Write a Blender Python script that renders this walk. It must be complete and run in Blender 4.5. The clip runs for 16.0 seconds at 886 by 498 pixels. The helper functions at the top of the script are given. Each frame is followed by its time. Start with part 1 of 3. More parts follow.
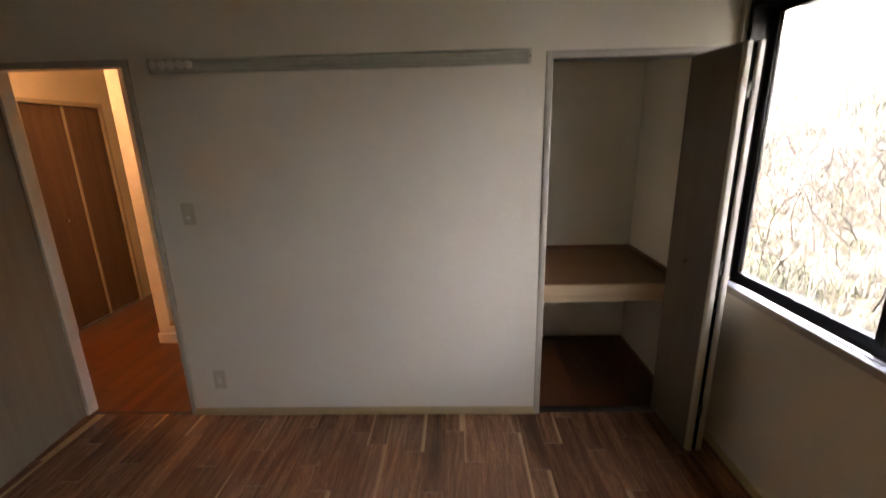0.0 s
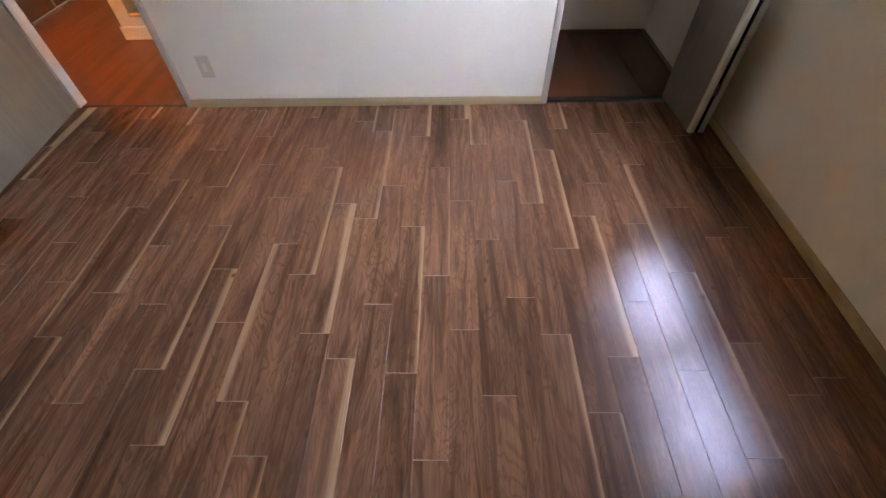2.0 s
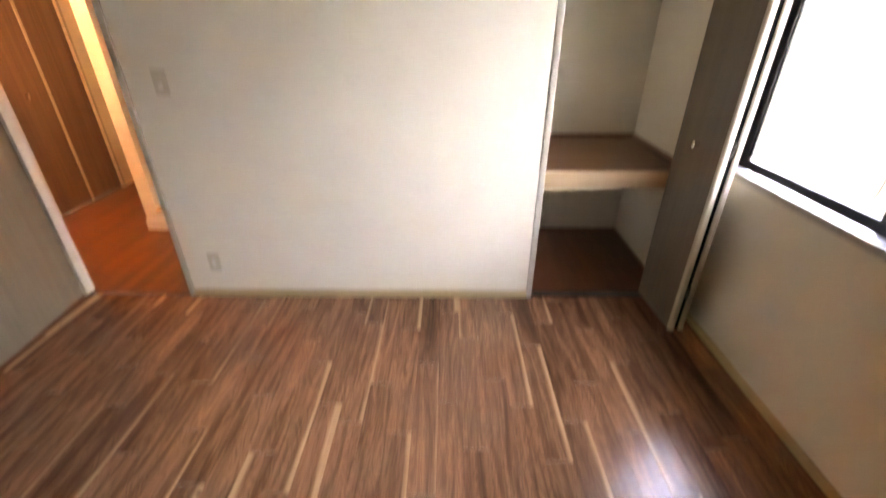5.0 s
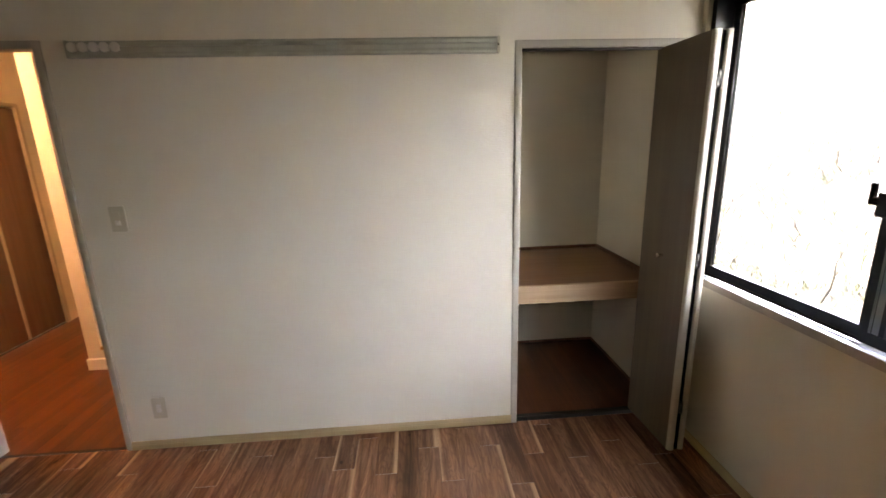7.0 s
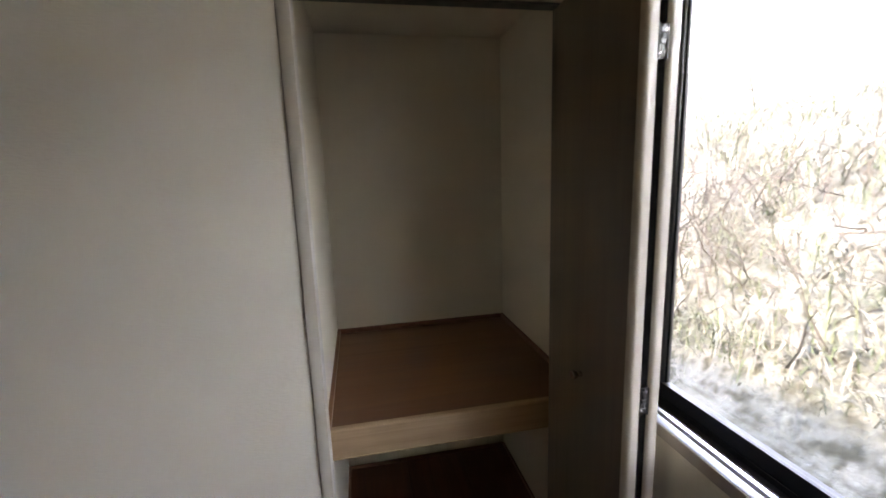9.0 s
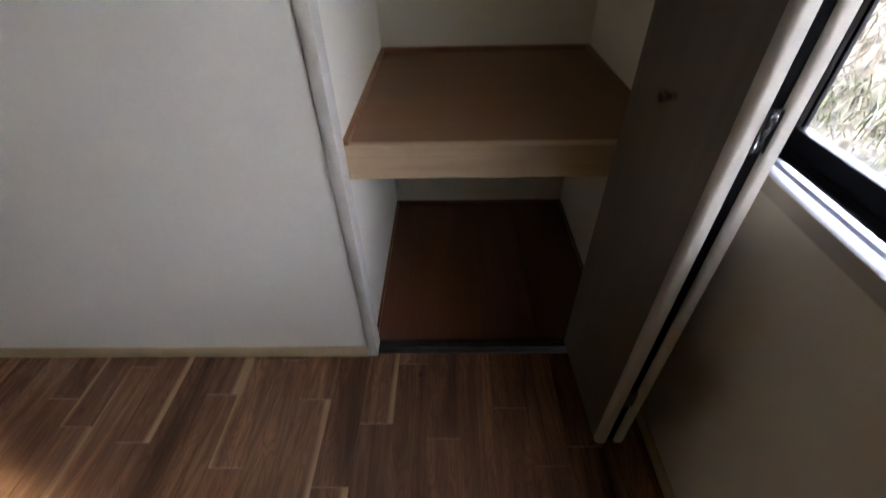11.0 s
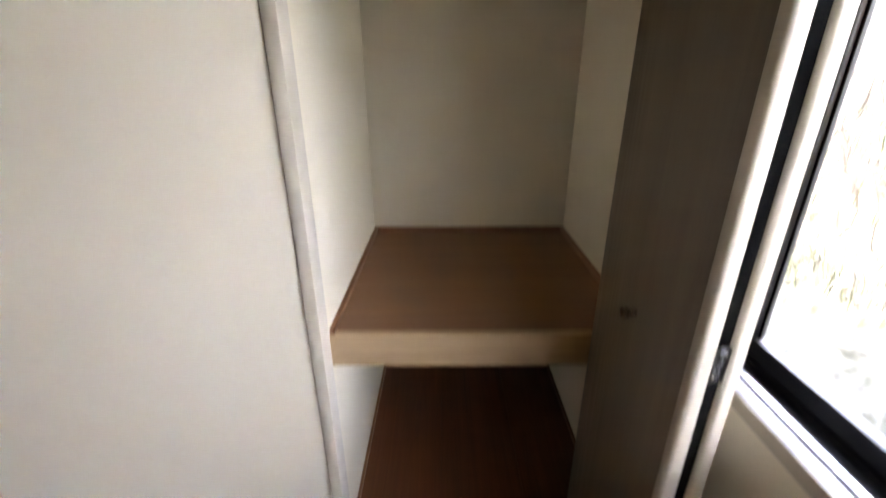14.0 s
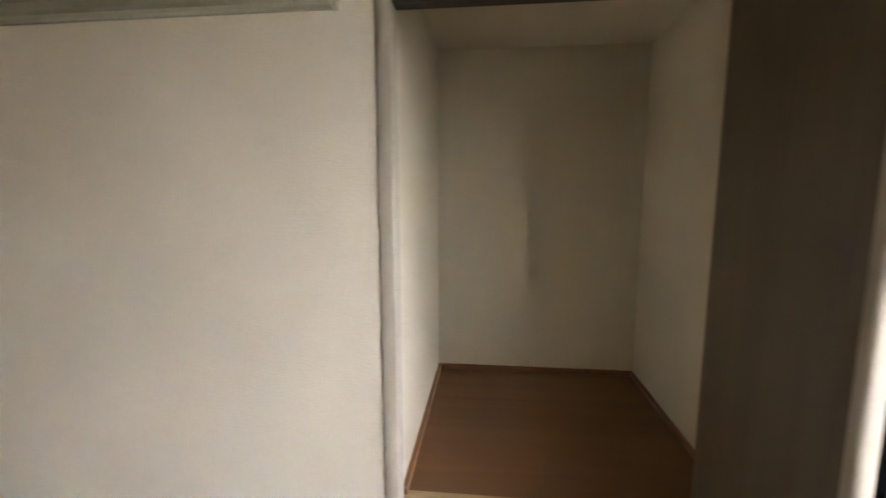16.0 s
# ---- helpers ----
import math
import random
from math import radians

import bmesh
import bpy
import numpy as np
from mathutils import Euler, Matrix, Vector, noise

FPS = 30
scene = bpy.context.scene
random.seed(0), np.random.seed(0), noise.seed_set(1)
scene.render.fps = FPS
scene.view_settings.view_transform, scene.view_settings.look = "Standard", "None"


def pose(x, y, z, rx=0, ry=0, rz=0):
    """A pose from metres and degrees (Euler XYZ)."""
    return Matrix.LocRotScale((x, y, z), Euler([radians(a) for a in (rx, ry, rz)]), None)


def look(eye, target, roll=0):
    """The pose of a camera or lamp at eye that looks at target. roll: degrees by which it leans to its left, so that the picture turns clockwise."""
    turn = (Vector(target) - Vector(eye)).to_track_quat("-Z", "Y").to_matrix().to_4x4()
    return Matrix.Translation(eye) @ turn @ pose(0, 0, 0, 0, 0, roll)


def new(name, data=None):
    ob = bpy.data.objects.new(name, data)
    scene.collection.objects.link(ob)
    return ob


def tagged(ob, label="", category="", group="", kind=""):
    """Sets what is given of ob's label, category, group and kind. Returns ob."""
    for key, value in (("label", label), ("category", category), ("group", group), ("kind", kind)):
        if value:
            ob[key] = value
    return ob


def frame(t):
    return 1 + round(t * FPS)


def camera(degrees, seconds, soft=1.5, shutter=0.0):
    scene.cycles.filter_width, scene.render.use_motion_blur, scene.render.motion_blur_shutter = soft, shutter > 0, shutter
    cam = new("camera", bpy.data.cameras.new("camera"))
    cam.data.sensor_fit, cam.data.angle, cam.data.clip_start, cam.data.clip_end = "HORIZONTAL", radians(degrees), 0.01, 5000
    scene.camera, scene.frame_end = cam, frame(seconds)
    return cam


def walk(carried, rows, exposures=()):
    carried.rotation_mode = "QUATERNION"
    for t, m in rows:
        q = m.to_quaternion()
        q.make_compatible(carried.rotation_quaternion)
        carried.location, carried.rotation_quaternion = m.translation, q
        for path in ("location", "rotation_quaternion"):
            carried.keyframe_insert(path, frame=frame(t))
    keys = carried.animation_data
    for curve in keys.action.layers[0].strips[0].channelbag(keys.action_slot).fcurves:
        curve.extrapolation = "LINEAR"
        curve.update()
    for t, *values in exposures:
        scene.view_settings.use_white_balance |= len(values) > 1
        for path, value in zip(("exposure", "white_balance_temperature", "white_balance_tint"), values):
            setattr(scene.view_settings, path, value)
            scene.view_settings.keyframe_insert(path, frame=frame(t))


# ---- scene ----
cam = camera(92.4, 16.0, 1.5, 0.5)
EXPOSURES = [
    (0, 6.70, 11850, 31), (0.5, 6.90, 11850, 31), (1, 7.25, 10950, 31), (1.5, 7.53, 9100, 31), (2, 7.93, 8850, 31),
    (3.5, 8.28, 8850, 31), (4.5, 8.35, 9450, 31), (5, 8.30, 11550, 31), (7.3, 7.35, 11100, 27), (7.5, 7.15, 11100, 27),
    (8.2, 6.70, 11100, 27), (10.3, 6.05, 9900, 27), (10.5, 6.10, 9900, 27), (11, 6.40, 9700, 27), (11.5, 7.33, 9350, 27),
    (12.5, 7.48, 9350, 27), (13.5, 7.45, 9800, 27), (14, 7.45, 11100, 27), (15, 7.27, 12250, 27), (16, 7.22, 12700, 27),
]
PATH = [
    (0, (1.607, -2.222, 1.630), (1.544, -0.292, 1.108), -1.4),
    (0.5, (1.597, -2.226, 1.557), (1.536, -0.401, 0.741), -2.8),
    (1, (1.567, -2.246, 1.412), (1.514, -0.671, 0.180), -2.1),
    (1.5, (1.541, -2.270, 1.353), (1.492, -0.879, -0.083), -1.4),
    (2, (1.537, -2.274, 1.335), (1.493, -0.969, -0.180), -1.6),
    (2.5, (1.537, -2.272, 1.332), (1.493, -0.972, -0.187), -0.8),
    (3, (1.542, -2.271, 1.335), (1.494, -0.973, -0.186), -0.8),
    (3.5, (1.546, -2.269, 1.338), (1.494, -0.959, -0.173), -0.9),
    (4, (1.547, -2.257, 1.362), (1.500, -0.875, -0.083), -0.6),
    (4.5, (1.545, -2.238, 1.395), (1.495, -0.741, 0.070), -0.0),
    (5, (1.561, -2.189, 1.511), (1.545, -0.428, 0.564), 0.0),
    (5.2, (1.567, -2.181, 1.566), (1.543, -0.324, 0.824), -0.9),
    (7.3, (1.551, -2.033, 1.529), (1.773, -0.101, 1.062), -2.0),
    (7.5, (1.665, -1.935, 1.515), (1.967, -0.013, 1.053), -2.4),
    (8, (1.941, -1.608, 1.534), (2.386, 0.296, 1.114), -2.3),
    (8.2, (2.004, -1.482, 1.542), (2.533, 0.418, 1.207), -1.5),
    (10.3, (2.367, -0.916, 1.459), (2.387, 0.960, 0.767), -2.4),
    (10.5, (2.353, -0.913, 1.418), (2.362, 0.865, 0.503), -2.1),
    (11, (2.356, -0.923, 1.290), (2.317, 0.597, -0.009), -1.4),
    (11.5, (2.368, -0.921, 1.257), (2.321, 0.542, -0.106), -1.9),
    (12, (2.380, -0.907, 1.260), (2.326, 0.565, -0.092), -2.1),
    (12.5, (2.390, -0.898, 1.254), (2.347, 0.562, -0.112), -2.2),
    (13, (2.389, -0.898, 1.256), (2.352, 0.565, -0.107), -1.6),
    (13.5, (2.392, -0.886, 1.290), (2.366, 0.667, 0.030), -0.9),
    (14, (2.388, -0.880, 1.434), (2.382, 0.969, 0.671), -0.3),
    (14.5, (2.376, -0.904, 1.549), (2.343, 1.050, 1.125), 1.1),
    (15, (2.371, -0.925, 1.569), (2.319, 1.056, 1.302), 0.6),
    (15.5, (2.373, -0.941, 1.549), (2.291, 1.044, 1.318), 0.0),
    (16, (2.291, -0.909, 1.574), (2.080, 1.062, 1.306), -0.1),
]
walk(cam, [(t, look(eye, target, roll)) for t, eye, target, roll in PATH], EXPOSURES)

# ---- world, sun, lamps ----
SKY_STRENGTH = 0.15
SUN_STRENGTH = 0.8
LAMP_WATTS = 0.40

world = bpy.data.worlds.new("sky")
scene.world = world
world.use_nodes = True
wn = world.node_tree.nodes
sky = wn.new("ShaderNodeTexSky")
sky.sky_type, sky.sun_disc = "NISHITA", False
sky.sun_elevation, sky.sun_rotation = radians(48), radians(230)
wn["Background"].inputs["Strength"].default_value = SKY_STRENGTH
world.node_tree.links.new(sky.outputs[0], wn["Background"].inputs["Color"])

sun = new("sun", bpy.data.lights.new("sun", "SUN"))
sun.data.energy, sun.data.angle, sun.data.color = SUN_STRENGTH, radians(3), (1.0, 0.95, 0.87)
sun.matrix_world = look((-6.0, -5.0, 8.7), (0, 0, 0))

# ---- materials ----


class Mat:
    """A node material with a Principled surface and short ways to wire it."""

    def __init__(self, name, color=(0.8, 0.8, 0.8), rough=0.6, metal=0.0, spec=0.5):
        self.m = bpy.data.materials.new(name)
        self.m.use_nodes = True
        self.n, self.l = self.m.node_tree.nodes, self.m.node_tree.links
        self.p = self.n["Principled BSDF"]
        self.p.inputs["Base Color"].default_value = (*color, 1)
        self.p.inputs["Roughness"].default_value = rough
        self.p.inputs["Metallic"].default_value = metal
        self.p.inputs["Specular IOR Level"].default_value = spec
        self.tc = self.n.new("ShaderNodeTexCoord")
        self.vec = self.tc.outputs["Object"]

    def put(self, a, b):
        if isinstance(a, (int, float)):
            b.default_value = a
        elif isinstance(a, tuple):
            b.default_value = (*a, 1) if len(b.default_value) == 4 and len(a) == 3 else a
        else:
            self.l.new(a, b)

    def math(self, op, a, b=0.0, c=0.0, clamp=False):
        nd = self.n.new("ShaderNodeMath")
        nd.operation, nd.use_clamp = op, clamp
        for i, v in enumerate((a, b, c)):
            self.put(v, nd.inputs[i])
        return nd.outputs[0]

    def vmath(self, op, a, b):
        nd = self.n.new("ShaderNodeVectorMath")
        nd.operation = op
        self.put(a, nd.inputs[0]), self.put(b, nd.inputs[1])
        return nd.outputs[0]

    def noise(self, scale, stretch=(1, 1, 1), detail=4.0, rough=0.55, distort=0.0, vec=None):
        nd = self.n.new("ShaderNodeTexNoise")
        nd.inputs["Scale"].default_value, nd.inputs["Detail"].default_value = scale, detail
        nd.inputs["Roughness"].default_value, nd.inputs["Distortion"].default_value = rough, distort
        self.l.new(self.vmath("MULTIPLY", vec or self.vec, stretch), nd.inputs["Vector"])
        return nd.outputs["Fac"]

    def ramp(self, fac, lo, hi, a=0.0, b=1.0):
        nd = self.n.new("ShaderNodeMapRange")
        nd.interpolation_type = "SMOOTHSTEP"
        for i, v in enumerate((fac, lo, hi, a, b)):
            self.put(v, nd.inputs[i])
        return nd.outputs[0]

    def mix(self, fac, a, b, mode="MIX"):
        nd = self.n.new("ShaderNodeMix")
        nd.data_type, nd.blend_type = "RGBA", mode
        self.put(fac, nd.inputs[0]), self.put(a, nd.inputs[6]), self.put(b, nd.inputs[7])
        return nd.outputs[2]

    def base(self, c):
        self.put(c, self.p.inputs["Base Color"])
        return self

    def rough(self, r):
        self.put(r, self.p.inputs["Roughness"])
        return self

    def bump(self, h, strength=0.3, dist=0.002):
        nd = self.n.new("ShaderNodeBump")
        nd.inputs["Strength"].default_value, nd.inputs["Distance"].default_value = strength, dist
        self.l.new(h, nd.inputs["Height"])
        self.l.new(nd.outputs[0], self.p.inputs["Normal"])
        return self

    def random(self):
        return self.n.new("ShaderNodeObjectInfo").outputs["Random"]

    def shifted(self):
        """Object coordinates moved by the object's own random amount."""
        r = self.random()
        nd = self.n.new("ShaderNodeCombineXYZ")
        self.put(self.math("MULTIPLY", r, 37.0), nd.inputs[0])
        self.put(self.math("MULTIPLY", r, 91.0), nd.inputs[1])
        self.put(self.math("MULTIPLY", r, 13.0), nd.inputs[2])
        return self.vmath("ADD", self.vec, nd.outputs[0])


def wallpaper(name, color):
    k = Mat(name, color, 0.75, 0, 0.3)
    big = k.noise(1.3, detail=3)
    k.base(k.mix(k.ramp(big, 0.3, 0.7), tuple(c * 0.96 for c in color), tuple(min(1, c * 1.02) for c in color)))
    weave = k.noise(170, (0.32, 0.32, 1), 2, 0.5)
    fleck = k.noise(420, (0.7, 0.7, 1), 2, 0.6)
    rib = k.math("ADD", k.ramp(weave, 0.35, 0.65), k.math("MULTIPLY", fleck, 0.5))
    k.bump(rib, 0.20, 0.0018)
    return k.m


def painted(name, color, rough=0.45, amount=0.05):
    k = Mat(name, color, rough)
    g = k.noise(9, detail=5)
    k.base(k.mix(k.ramp(g, 0.3, 0.75), tuple(c * (1 - amount) for c in color), tuple(min(1, c * (1 + amount)) for c in color)))
    k.rough(k.ramp(k.noise(30), 0.2, 0.8, max(0.285, rough * 0.85), max(0.32, rough * 1.2)))
    return k.m


def wood(name, dark, light, along="y", grain=1.0, rough=0.4, per_object=False, contrast=1.0, spec=0.5):
    """Straight-grained wood or its printed film; grain runs along the given axis."""
    k = Mat(name, light, rough, 0, spec)
    v = k.shifted() if per_object else k.vec
    st = {"x": (0.05, 1, 1), "y": (1, 0.05, 1), "z": (1, 1, 0.05)}[along]
    broad = k.noise(14 * grain, st, 4, 0.6, 1.2, v)
    fine = k.noise(130 * grain, tuple(s if s == 1 else 0.02 for s in st), 3, 0.6, 0.2, v)
    f = k.math("ADD", k.math("MULTIPLY", k.ramp(broad, 0.3, 0.7), 0.65 * contrast), k.math("MULTIPLY", k.ramp(fine, 0.3, 0.7), 0.35 * contrast))
    col = k.mix(f, dark, light)
    if per_object:
        col = k.mix(0.35, col, k.mix(k.random(), tuple(c * 0.6 for c in dark), tuple(min(1, c * 1.15) for c in light)))
    k.base(col)
    k.rough(k.ramp(fine, 0.2, 0.8, max(0.285, rough * 0.85), max(0.32, rough * 1.2)))
    k.bump(fine, 0.12, 0.001)
    return k.m


def walnut_plank(name, sap_side):
    """Walnut-print planks: brown heartwood, pale sapwood along the east (1) or west (-1) edge or none (0), dark pores, knots, satin coat."""
    k = Mat(name, (0.2, 0.11, 0.07), 0.2, 0, 0.26)
    r = k.random()
    v = k.shifted()
    sep = k.n.new("ShaderNodeSeparateXYZ")
    k.l.new(k.vec, sep.inputs[0])
    x = sep.outputs[0]
    broad = k.noise(16, (1, 0.09, 1), 5, 0.6, 1.6, v)
    fine = k.noise(150, (1, 0.025, 1), 4, 0.65, 0.3, v)
    cathedral = k.noise(7, (1, 0.22, 1), 2, 0.5, 2.4, v)
    rings = k.math("SINE", k.math("MULTIPLY", cathedral, 70.0))
    heart = k.mix(k.ramp(broad, 0.25, 0.75), (0.082, 0.033, 0.0165), (0.290, 0.134, 0.067))
    heart = k.mix(k.math("MULTIPLY", k.ramp(rings, 0.1, 1.0), 0.50), heart, (0.105, 0.042, 0.024))
    heart = k.mix(k.math("MULTIPLY", k.ramp(fine, 0.5, 0.75), 0.50), heart, (0.090, 0.036, 0.021))
    heart = k.mix(k.math("MULTIPLY", k.ramp(fine, 0.25, 0.5, 1.0, 0.0), 0.25), heart, (0.36, 0.190, 0.115))
    r2 = k.math("FRACT", k.math("MULTIPLY", r, 7.31))
    r3 = k.math("FRACT", k.math("MULTIPLY", r, 23.7))
    tone = k.mix(r2, (0.68, 0.66, 0.65), (1.16, 1.14, 1.12))
    col = k.mix(1.0, heart, tone, "MULTIPLY")
    if sap_side:
        wander = k.math("MULTIPLY", k.math("SUBTRACT", k.noise(5, (1, 0.35, 1), 2, 0.5, 0.0, v), 0.5), 0.035)
        across = x if sap_side > 0 else k.math("SUBTRACT", 0.1068, x)
        start = k.ramp(r3, 0.0, 1.0, 0.094, 0.070)
        sap = k.ramp(k.math("ADD", across, wander), start, k.math("ADD", start, 0.020))
        sapw = k.mix(k.ramp(fine, 0.3, 0.7), (0.54, 0.315, 0.170), (0.42, 0.23, 0.12))
        col = k.mix(k.math("MULTIPLY", sap, 0.72), col, sapw)
    vor = k.n.new("ShaderNodeTexVoronoi")
    vor.inputs["Scale"].default_value = 4.5
    vor.voronoi_dimensions = "2D"
    bend = k.noise(26, (1, 1, 0), 2, 0.5, 0.0, v)
    k.l.new(k.vmath("MULTIPLY", v, (1.0, 0.6, 0)), vor.inputs["Vector"])
    knot = k.math("ADD", vor.outputs["Distance"], k.math("MULTIPLY", k.math("SUBTRACT", bend, 0.5), 0.05))
    knot = k.math("ADD", knot, k.ramp(r2, 0.25, 0.35, 0.0, 1.0))
    col = k.mix(k.math("MULTIPLY", k.ramp(knot, 0.008, 0.05, 1.0, 0.0), 0.75), col, (0.030, 0.014, 0.009))
    k.base(col)
    k.rough(k.ramp(k.noise(6), 0.3, 0.7, 0.165, 0.205))
    ripple = k.noise(240, (1, 0.12, 1), 2, 0.5, 0.0, v)
    k.bump(k.math("ADD", fine, ripple), 0.26, 0.0013)
    return k.m


M_WORN = painted("worn_plank_arris", (0.27, 0.18, 0.115), 0.34)
M_WALL = wallpaper("woven_wallpaper", (0.685, 0.637, 0.525))
M_CEIL = wallpaper("ceiling_paper", (0.80, 0.785, 0.75))
M_WALNUT = walnut_plank("walnut_heart_plank", 0)
M_WALNUT_E = walnut_plank("walnut_plank_sap_east", 1)
M_WALNUT_W = walnut_plank("walnut_plank_sap_west", -1)
M_SUB = painted("underlay", (0.03, 0.02, 0.015), 0.7)
M_BASE = wood("pale_oak_film", (0.36, 0.25, 0.12), (0.50, 0.37, 0.19), "x", 1.0, 0.4)
M_BASE_Y = wood("pale_oak_film_side", (0.36, 0.25, 0.12), (0.50, 0.37, 0.19), "y", 1.0, 0.4)
M_CASING = painted("ash_grey_casing_film", (0.40, 0.365, 0.30), 0.38, 0.04)
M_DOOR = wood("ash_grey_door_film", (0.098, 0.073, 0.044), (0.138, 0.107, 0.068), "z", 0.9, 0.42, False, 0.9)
M_EDGE = painted("door_edge_film", (0.44, 0.39, 0.31), 0.3, 0.03)
M_JOINT = painted("joint_shadow_filler", (0.10, 0.085, 0.065), 0.8)
M_SILL_SHADE = painted("sill_front_shade", (0.36, 0.32, 0.265), 0.4, 0.04)
M_TRACK = painted("dark_track_plastic", (0.022, 0.018, 0.015), 0.4)
M_SHELF = wood("lauan_shelf", (0.172, 0.072, 0.032), (0.245, 0.110, 0.052), "x", 0.7, 0.45, False, 0.7)
M_FASCIA = wood("spruce_fascia", (0.36, 0.23, 0.13), (0.48, 0.33, 0.20), "x", 1.4, 0.45)
M_TRIM = wood("cherry_trim", (0.17, 0.066, 0.028), (0.27, 0.115, 0.05), "y", 1.2, 0.4)
M_TRIM_X = wood("cherry_trim_across", (0.17, 0.066, 0.028), (0.27, 0.115, 0.05), "x", 1.2, 0.4)
M_CFLOOR = wood("closet_floor_film", (0.080, 0.022, 0.009), (0.185, 0.060, 0.025), "y", 1.0, 0.34, True)
M_HFLOOR = wood("cherry_hall_plank", (0.075, 0.020, 0.008), (0.185, 0.058, 0.023), "y", 1.0, 0.22, True)
M_HDOOR = wood("hall_closet_film", (0.125, 0.074, 0.054), (0.180, 0.112, 0.084), "z", 0.9, 0.45)
M_TREAD = wood("pine_tread", (0.42, 0.25, 0.09), (0.60, 0.38, 0.16), "x", 1.0, 0.35)
# invented brown for the unseen west and south walls, to dim bounced light
M_BOUNCE_WALL = wood("unseen_bounce_wall", (0.17, 0.120, 0.072), (0.26, 0.190, 0.118), "z", 0.9, 0.5)
# invented golden brown for the unseen ceiling, tints light bounced onto the walls
M_BOUNCE_CEIL = wood("unseen_bounce_ceiling", (0.20, 0.142, 0.055), (0.31, 0.225, 0.09), "y", 0.9, 0.55)
M_WHITE = painted("white_paint", (0.78, 0.77, 0.75), 0.45, 0.03)
M_PLASTIC = painted("ivory_plastic", (0.50, 0.455, 0.34), 0.35, 0.02)
M_HOOK = painted("white_hook_plastic", (0.66, 0.63, 0.55), 0.35, 0.02)
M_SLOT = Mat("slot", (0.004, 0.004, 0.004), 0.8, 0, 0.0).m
M_RAIL = painted("grey_green_rail", (0.36, 0.36, 0.29), 0.4, 0.05)
M_FRAME = Mat("black_aluminium", (0.006, 0.0065, 0.008), 0.42, 0.0, 0.22).m
M_STILE = Mat("bronze_aluminium", (0.16, 0.175, 0.18), 0.35, 0.5, 0.5).m
M_SILL = painted("white_sill_film", (0.24, 0.245, 0.262), 0.3, 0.03)
M_ALU = Mat("bare_aluminium", (0.55, 0.56, 0.58), 0.3, 1.0).m
M_NICKEL = Mat("satin_nickel", (0.52, 0.49, 0.45), 0.25, 1.0).m
M_STEEL = Mat("hinge_steel", (0.05, 0.049, 0.047), 0.40, 1.0).m
M_EAVE = painted("eave_board", (0.66, 0.64, 0.61), 0.6, 0.05)


def ground_mat():
    k = Mat("dry_bank_soil", (0.06, 0.055, 0.035), 0.9, 0, 0.2)
    a = k.noise(1.3, detail=6)
    b = k.noise(9, detail=6)
    col = k.mix(k.ramp(a, 0.40, 0.60), (0.046, 0.055, 0.056), (0.026, 0.033, 0.033))
    k.base(k.mix(k.ramp(b, 0.46, 0.64), col, (0.010, 0.013, 0.011)))
    k.bump(b, 0.9, 0.06)
    return k.m


def leaf_mat(name, a, b, c):
    k = Mat(name, a, 0.7, 0, 0.25)
    geo = k.n.new("ShaderNodeNewGeometry")
    ri = geo.outputs["Random Per Island"]
    k.base(k.mix(k.ramp(ri, 0.3, 0.9), k.mix(ri, a, b), c))
    return k.m


M_GROUND = ground_mat()
M_GRASS = leaf_mat("dry_grass", (0.049, 0.058, 0.061), (0.022, 0.027, 0.028), (0.014, 0.029, 0.012))
M_TWIG = leaf_mat("bare_twig", (0.005, 0.0055, 0.006), (0.011, 0.012, 0.0125), (0.020, 0.022, 0.0225))

gk = Mat("window_glass", (1, 1, 1), 0.0)
gk.p.inputs["Transmission Weight"].default_value = 1.0
gk.p.inputs["IOR"].default_value = 1.45
M_GLASS = gk.m
lk = Mat("lamp_opal", (0.9, 0.85, 0.75), 0.4)
lk.p.inputs["Emission Color"].default_value = (1.0, 0.60, 0.36, 1)
lk.p.inputs["Emission Strength"].default_value = LAMP_WATTS
M_LAMP = lk.m

# ---- mesh helpers ----


def boxes(*dims, bevel=0.0, segments=1):
    """A bmesh of axis-aligned blocks (x0, x1, y0, y1, z0, z1)."""
    bm = bmesh.new()
    for x0, x1, y0, y1, z0, z1 in dims:
        m = Matrix.Translation(((x0 + x1) / 2, (y0 + y1) / 2, (z0 + z1) / 2)) @ Matrix.Diagonal((x1 - x0, y1 - y0, z1 - z0, 1))
        bmesh.ops.create_cube(bm, size=1, matrix=m)
    if bevel:
        bmesh.ops.bevel(bm, geom=bm.edges[:], offset=bevel, segments=segments, affect="EDGES", profile=0.5)
    return bm


def profile(points, axis, a, b):
    """A closed profile swept along an axis: points are (u, v) in the other two axes, in x, y, z order."""
    bm = bmesh.new()
    ends = []
    for s in (a, b):
        ring = []
        for u, v in points:
            co = {"x": (s, u, v), "y": (u, s, v), "z": (u, v, s)}[axis]
            ring.append(bm.verts.new(co))
        ends.append(ring)
    n = len(points)
    for i in range(n):
        j = (i + 1) % n
        bm.faces.new((ends[0][i], ends[0][j], ends[1][j], ends[1][i]))
    bm.faces.new(ends[0][::-1]), bm.faces.new(ends[1])
    bmesh.ops.recalc_face_normals(bm, faces=bm.faces[:])
    return bm


